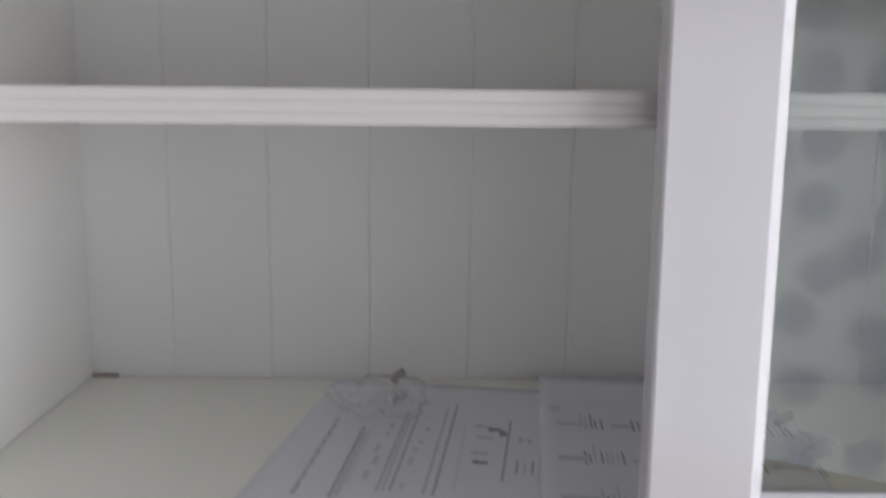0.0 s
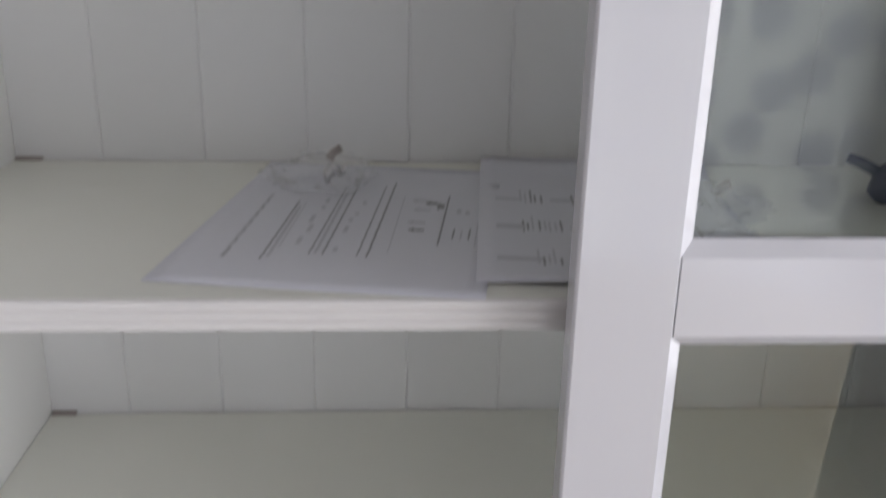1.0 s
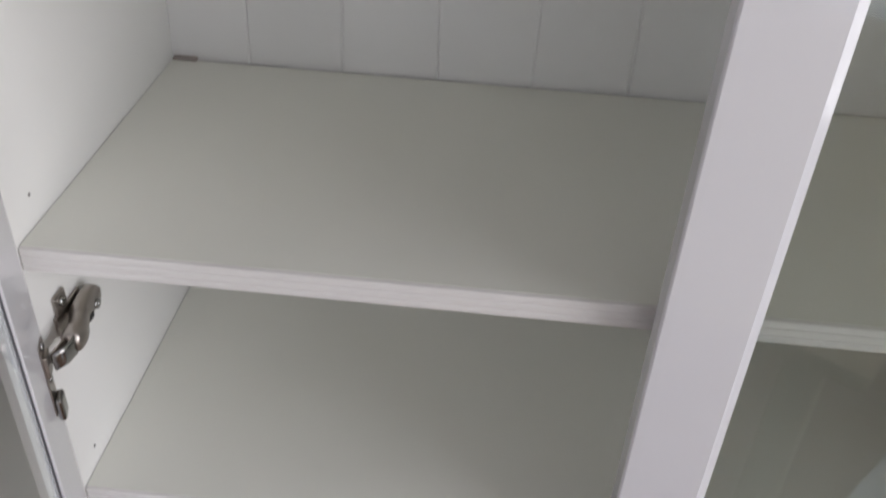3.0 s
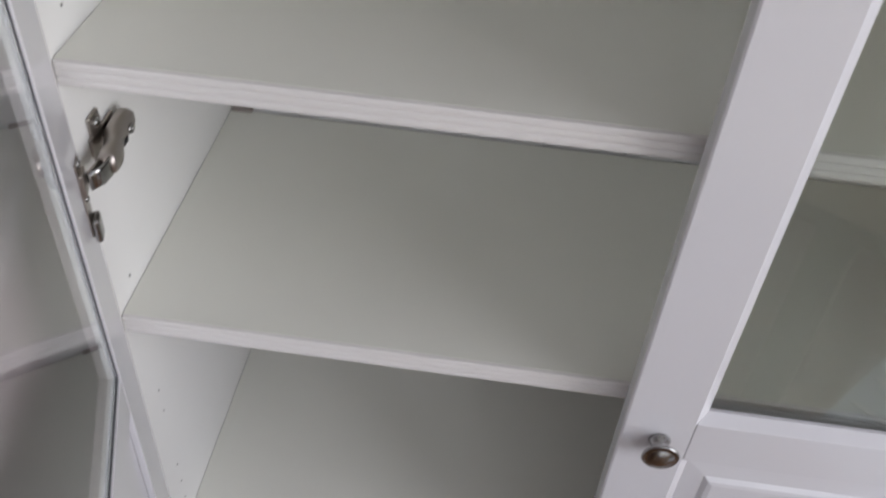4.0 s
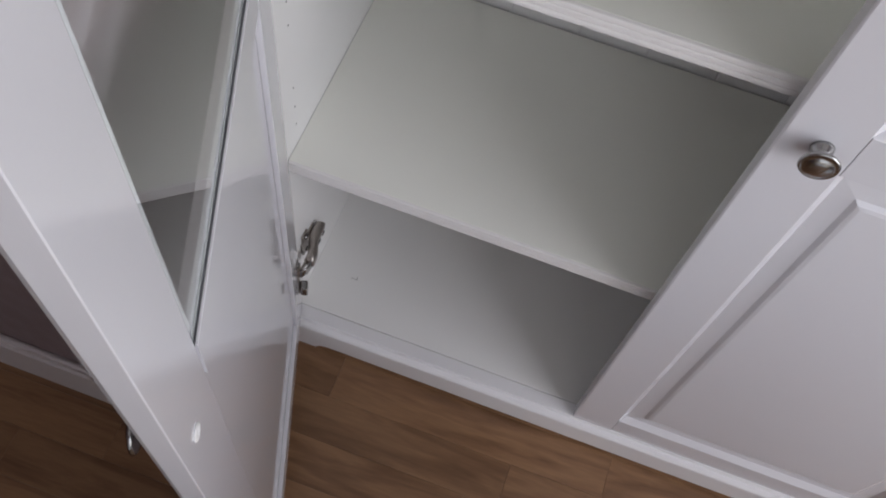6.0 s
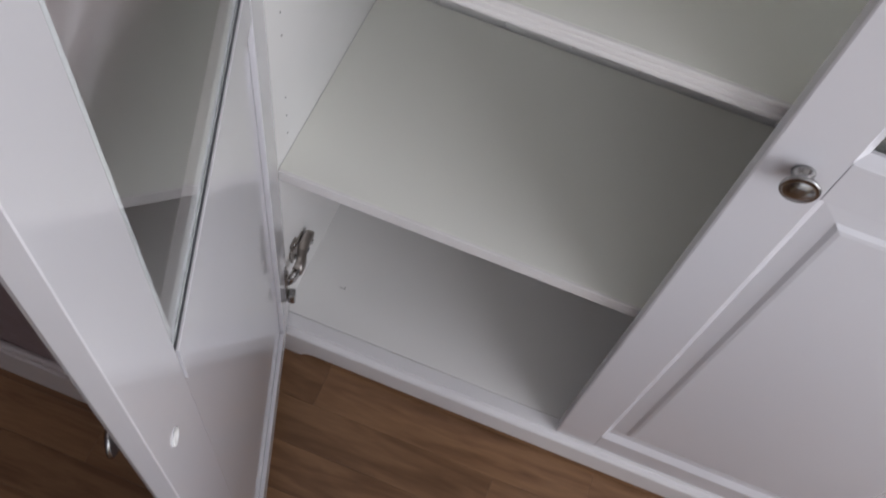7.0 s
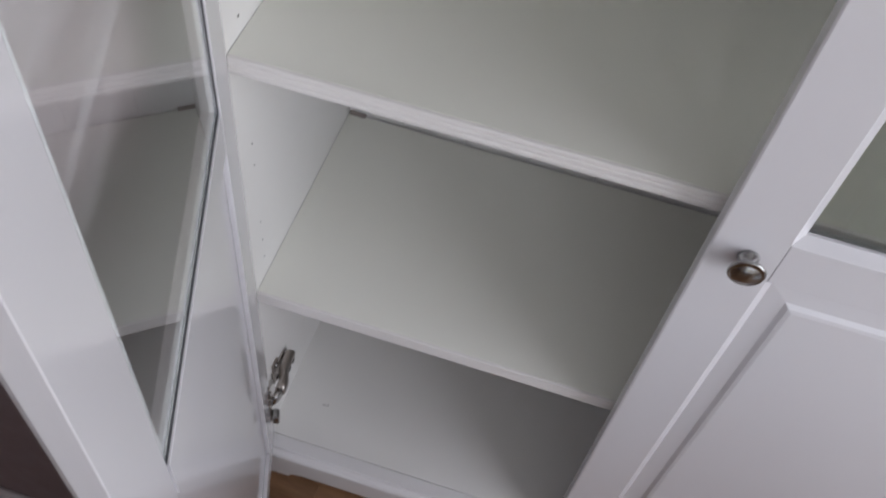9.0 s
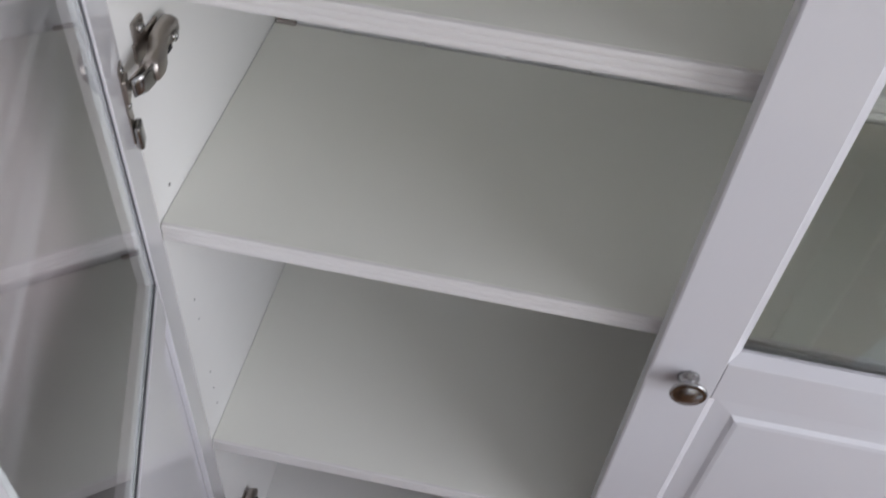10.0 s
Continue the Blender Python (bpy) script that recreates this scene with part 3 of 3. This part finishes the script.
part("spout", tube([(-0.018, 0.004, 0.026), (-0.032, 0.008, 0.033), (-0.044, 0.012, 0.037)], 0.0052), NAVY, pouch)
part("red_tab", crumple(0.008, 0.007, 0.009, 9, 2, 0.1), RED, pouch, "red plastic tab").location = (0.032, -0.012, 0)

# ---- window, dotted curtain and table in the room ----
bm = box(WIN_X0, WIN_X0 + 0.05, BACK_Y - 0.06, BACK_Y - 0.005, WIN_Z0, WIN_Z1, 0.004)
add_box(bm, WIN_X1 - 0.05, WIN_X1, BACK_Y - 0.06, BACK_Y - 0.005, WIN_Z0, WIN_Z1, 0.004)
add_box(bm, WIN_X0 + 0.05, WIN_X1 - 0.05, BACK_Y - 0.06, BACK_Y - 0.005, WIN_Z0, WIN_Z0 + 0.05, 0.004)
add_box(bm, WIN_X0 + 0.05, WIN_X1 - 0.05, BACK_Y - 0.06, BACK_Y - 0.005, WIN_Z1 - 0.05, WIN_Z1, 0.004)
add_box(bm, (WIN_X0 + WIN_X1) / 2 - 0.03, (WIN_X0 + WIN_X1) / 2 + 0.03, BACK_Y - 0.06, BACK_Y - 0.005, WIN_Z0 + 0.05, WIN_Z1 - 0.05, 0.004)
structure(link("window_1", bm, TRIM_PAINT), "white window frame behind the curtain", "window")
bm = box(ROOM_X1 + 0.01, ROOM_X1 + 0.04, EAST_Y0, EAST_Y0 + 0.05, EAST_Z0, EAST_Z1, 0.004)
add_box(bm, ROOM_X1 + 0.01, ROOM_X1 + 0.04, EAST_Y1 - 0.05, EAST_Y1, EAST_Z0, EAST_Z1, 0.004)
add_box(bm, ROOM_X1 + 0.01, ROOM_X1 + 0.04, EAST_Y0 + 0.05, EAST_Y1 - 0.05, EAST_Z0, EAST_Z0 + 0.05, 0.004)
add_box(bm, ROOM_X1 + 0.01, ROOM_X1 + 0.04, EAST_Y0 + 0.05, EAST_Y1 - 0.05, EAST_Z1 - 0.05, EAST_Z1, 0.004)
structure(link("window_2", bm, TRIM_PAINT), "white window frame in the side wall", "window")


def cloth_material():
    m = bpy.data.materials.new("dotted cloth")
    m.use_nodes = True
    n, l = m.node_tree.nodes, m.node_tree.links
    out = n["Material Output"]
    n.remove(n["Principled BSDF"])
    co = n.new("ShaderNodeTexCoord")
    apart, flat = n.new("ShaderNodeSeparateXYZ"), n.new("ShaderNodeCombineXYZ")
    vor = n.new("ShaderNodeTexVoronoi")
    vor.voronoi_dimensions = "2D"
    vor.inputs["Randomness"].default_value = 0.5
    vor.inputs["Scale"].default_value = 5.9
    ramp = n.new("ShaderNodeValToRGB")
    ramp.color_ramp.elements[0].position, ramp.color_ramp.elements[0].color = 0.35, (0.44, 0.47, 0.54, 1)
    ramp.color_ramp.elements[1].position, ramp.color_ramp.elements[1].color = 0.37, (0.70, 0.74, 0.75, 1)
    tr, df, mix = n.new("ShaderNodeBsdfTranslucent"), n.new("ShaderNodeBsdfDiffuse"), n.new("ShaderNodeMixShader")
    mix.inputs[0].default_value = 0.4
    l.new(co.outputs["Object"], apart.inputs[0])
    l.new(apart.outputs["X"], flat.inputs["X"])
    l.new(apart.outputs["Z"], flat.inputs["Y"])
    l.new(flat.outputs[0], vor.inputs["Vector"])
    l.new(vor.outputs["Distance"], ramp.inputs[0])
    l.new(ramp.outputs[0], tr.inputs[0])
    l.new(ramp.outputs[0], df.inputs[0])
    l.new(tr.outputs[0], mix.inputs[1])
    l.new(df.outputs[0], mix.inputs[2])
    l.new(mix.outputs[0], out.inputs[0])
    return m


bm = bmesh.new()
n = 90
cols = []
for i in range(n + 1):
    x = WIN_X0 - 0.12 + (WIN_X1 - WIN_X0 + 0.24) * i / n
    y = BACK_Y + 0.05 + 0.006 * math.sin(x * 17) + 0.002 * math.sin(x * 41 + 1)
    cols.append([bm.verts.new((x, y, z)) for z in (0.03, 1.2, 2.32)])
for a, b in zip(cols[:-1], cols[1:]):
    for k in range(2):
        f = bm.faces.new((a[k], b[k], b[k + 1], a[k + 1]))
        f.smooth = True
curtain = tagged(empty("curtain", (WIN_X0 + WIN_X1) / 2, BACK_Y + 0.05, 2.32), "pale grey curtain with large grey dots", "curtain")
cl = part("cloth", bm, cloth_material(), curtain)
cl.matrix_parent_inverse = curtain.matrix_world.inverted()
rod = part("curtain_rod", tube([(WIN_X0 - 0.18, BACK_Y + 0.05, 2.33), (WIN_X1 + 0.14, BACK_Y + 0.05, 2.33)], 0.011), CHROME, curtain)
rod.matrix_parent_inverse = curtain.matrix_world.inverted()


def wood_material(name, light, dark, rough, grain):
    m = bpy.data.materials.new(name)
    m.use_nodes = True
    n, l = m.node_tree.nodes, m.node_tree.links
    b = n["Principled BSDF"]
    b.inputs["Roughness"].default_value = rough
    co, mp, info, add = n.new("ShaderNodeTexCoord"), n.new("ShaderNodeMapping"), n.new("ShaderNodeObjectInfo"), n.new("ShaderNodeVectorMath")
    mp.inputs["Scale"].default_value = grain
    scale = n.new("ShaderNodeVectorMath")
    scale.operation = "SCALE"
    scale.inputs["Scale"].default_value = 37.0
    comb = n.new("ShaderNodeCombineXYZ")
    for k in range(3):
        l.new(info.outputs["Random"], comb.inputs[k])
    l.new(comb.outputs[0], scale.inputs[0])
    l.new(co.outputs["Object"], mp.inputs[0])
    l.new(mp.outputs[0], add.inputs[0])
    l.new(scale.outputs[0], add.inputs[1])
    big, fine = n.new("ShaderNodeTexNoise"), n.new("ShaderNodeTexNoise")
    big.inputs["Scale"].default_value, big.inputs["Detail"].default_value, big.inputs["Distortion"].default_value = 1.6, 6, 1.2
    fine.inputs["Scale"].default_value, fine.inputs["Detail"].default_value = 14, 4
    l.new(add.outputs[0], big.inputs["Vector"])
    l.new(add.outputs[0], fine.inputs["Vector"])
    ramp = n.new("ShaderNodeValToRGB")
    ramp.color_ramp.elements[0].position, ramp.color_ramp.elements[0].color = 0.34, (*dark, 1)
    ramp.color_ramp.elements[1].position, ramp.color_ramp.elements[1].color = 0.62, (*light, 1)
    l.new(big.outputs[0], ramp.inputs[0])
    mix, tone = n.new("ShaderNodeMix"), n.new("ShaderNodeMix")
    for q in (mix, tone):
        q.data_type, q.blend_type = "RGBA", "MULTIPLY"
    mix.inputs["Factor"].default_value = 0.35
    l.new(ramp.outputs[0], mix.inputs["A"])
    l.new(fine.outputs[0], mix.inputs["B"])
    rr = n.new("ShaderNodeMapRange")
    rr.inputs["To Min"].default_value, rr.inputs["To Max"].default_value = 0.90, 1.06
    l.new(info.outputs["Random"], rr.inputs[0])
    tone.inputs["Factor"].default_value = 1.0
    l.new(mix.outputs["Result"], tone.inputs["A"])
    l.new(rr.outputs[0], tone.inputs["B"])
    l.new(tone.outputs["Result"], b.inputs["Base Color"])
    bp = n.new("ShaderNodeBump")
    bp.inputs["Strength"].default_value, bp.inputs["Distance"].default_value = 0.15, 0.0006
    l.new(fine.outputs[0], bp.inputs["Height"])
    l.new(bp.outputs[0], b.inputs["Normal"])
    return m


TABLE_WOOD = wood_material("pale table wood", (0.78, 0.65, 0.43), (0.60, 0.46, 0.27), 0.35, (3, 18, 18))
table = tagged(empty("table", 0.975, -0.60, 0, -58.3), "pale wooden table standing in the room", "table")
part("tabletop", box(-0.22, 1.15, -0.72, 0, 0.715, 0.745, 0.004), TABLE_WOOD, table)
for x in (-0.16, 1.05):
    for y in (-0.68, -0.12):
        part("leg", box(x, x + 0.06, y, y + 0.06, 0.0, 0.715, 0.004), TABLE_WOOD, table)

# added sheet that gives a striped reflection in the glass, its source unknown
STRIPED = material("packing sheet", (0.60, 0.66, 0.70), 0.5, 0.2, 120, 0.05)
packing = tagged(empty("striped_sheet", 1.02, -0.69, 0.0004, -48), "pale grey sheet with white strips, added for a striped reflection", "packing sheet")
part("sheet", box(0, 0.75, 0, 0.48, 0, 0.006, 0.001), STRIPED, packing)
for k in range(7):
    part("strip", box(0.04 + 0.10 * k, 0.052 + 0.10 * k, 0.02, 0.46, 0.0062, 0.012, 0.002), WHITE_FOIL, packing, "white raised strip")

# pencil scuffs on the bottom board
SCUFF = material("pencil scuff", (0.30, 0.29, 0.28), 0.7)
bm = box(0.0, 0.011, 0.0, 0.0008, 0.0001, 0.0003)
add_box(bm, 0.009, 0.0098, -0.0005, 0.005, 0.0001, 0.0003)
ob = cab("scuff_mark", bm, SCUFF)
ob.location = (0.062, 0.071, BOTTOM_Z)

# ---- floor strips ----
FLOOR_WOOD = wood_material("brown floor wood", (0.345, 0.188, 0.095), (0.195, 0.098, 0.048), 0.36, (2.2, 16, 16))
STRIP_W, STRIP_L = 0.072, 0.46
rnd = random.Random(11)
strip = bmesh.new()
add_box(strip, -STRIP_L / 2 + 0.0001, STRIP_L / 2 - 0.0001, -STRIP_W / 2 + 0.0001, STRIP_W / 2 - 0.0001, -0.006, 0.0, 0.0003, 1)
strip_mesh = bpy.data.meshes.new("plank")
strip.to_mesh(strip_mesh)
strip.free()
strip_mesh.materials.append(FLOOR_WOOD)
rest = bmesh.new()
y = ALCOVE_Y
while y - STRIP_W > BACK_Y - 0.1:
    x = ROOM_X0 - rnd.uniform(0, STRIP_L)
    while x < ROOM_X1:
        cx, cy = x + STRIP_L / 2, y - STRIP_W / 2
        lo, hi = max(x, ROOM_X0 - 0.01), min(x + STRIP_L, ROOM_X1 + 0.01)
        if lo == x and hi == x + STRIP_L and cx < 1.5 and -1.4 < cy < 0.05:
            ob = new("plank", strip_mesh)
            ob.parent = link_floor
            ob.location = (cx, cy, 0)
        else:
            add_box(rest, lo + 0.0001, hi - 0.0001, cy - STRIP_W / 2 + 0.0001, cy + STRIP_W / 2 - 0.0001, -0.006, 0.0)
        x += STRIP_L
    y -= STRIP_W
more = link("far_planks", rest, FLOOR_WOOD, link_floor)
more["kind"] = "stuff"
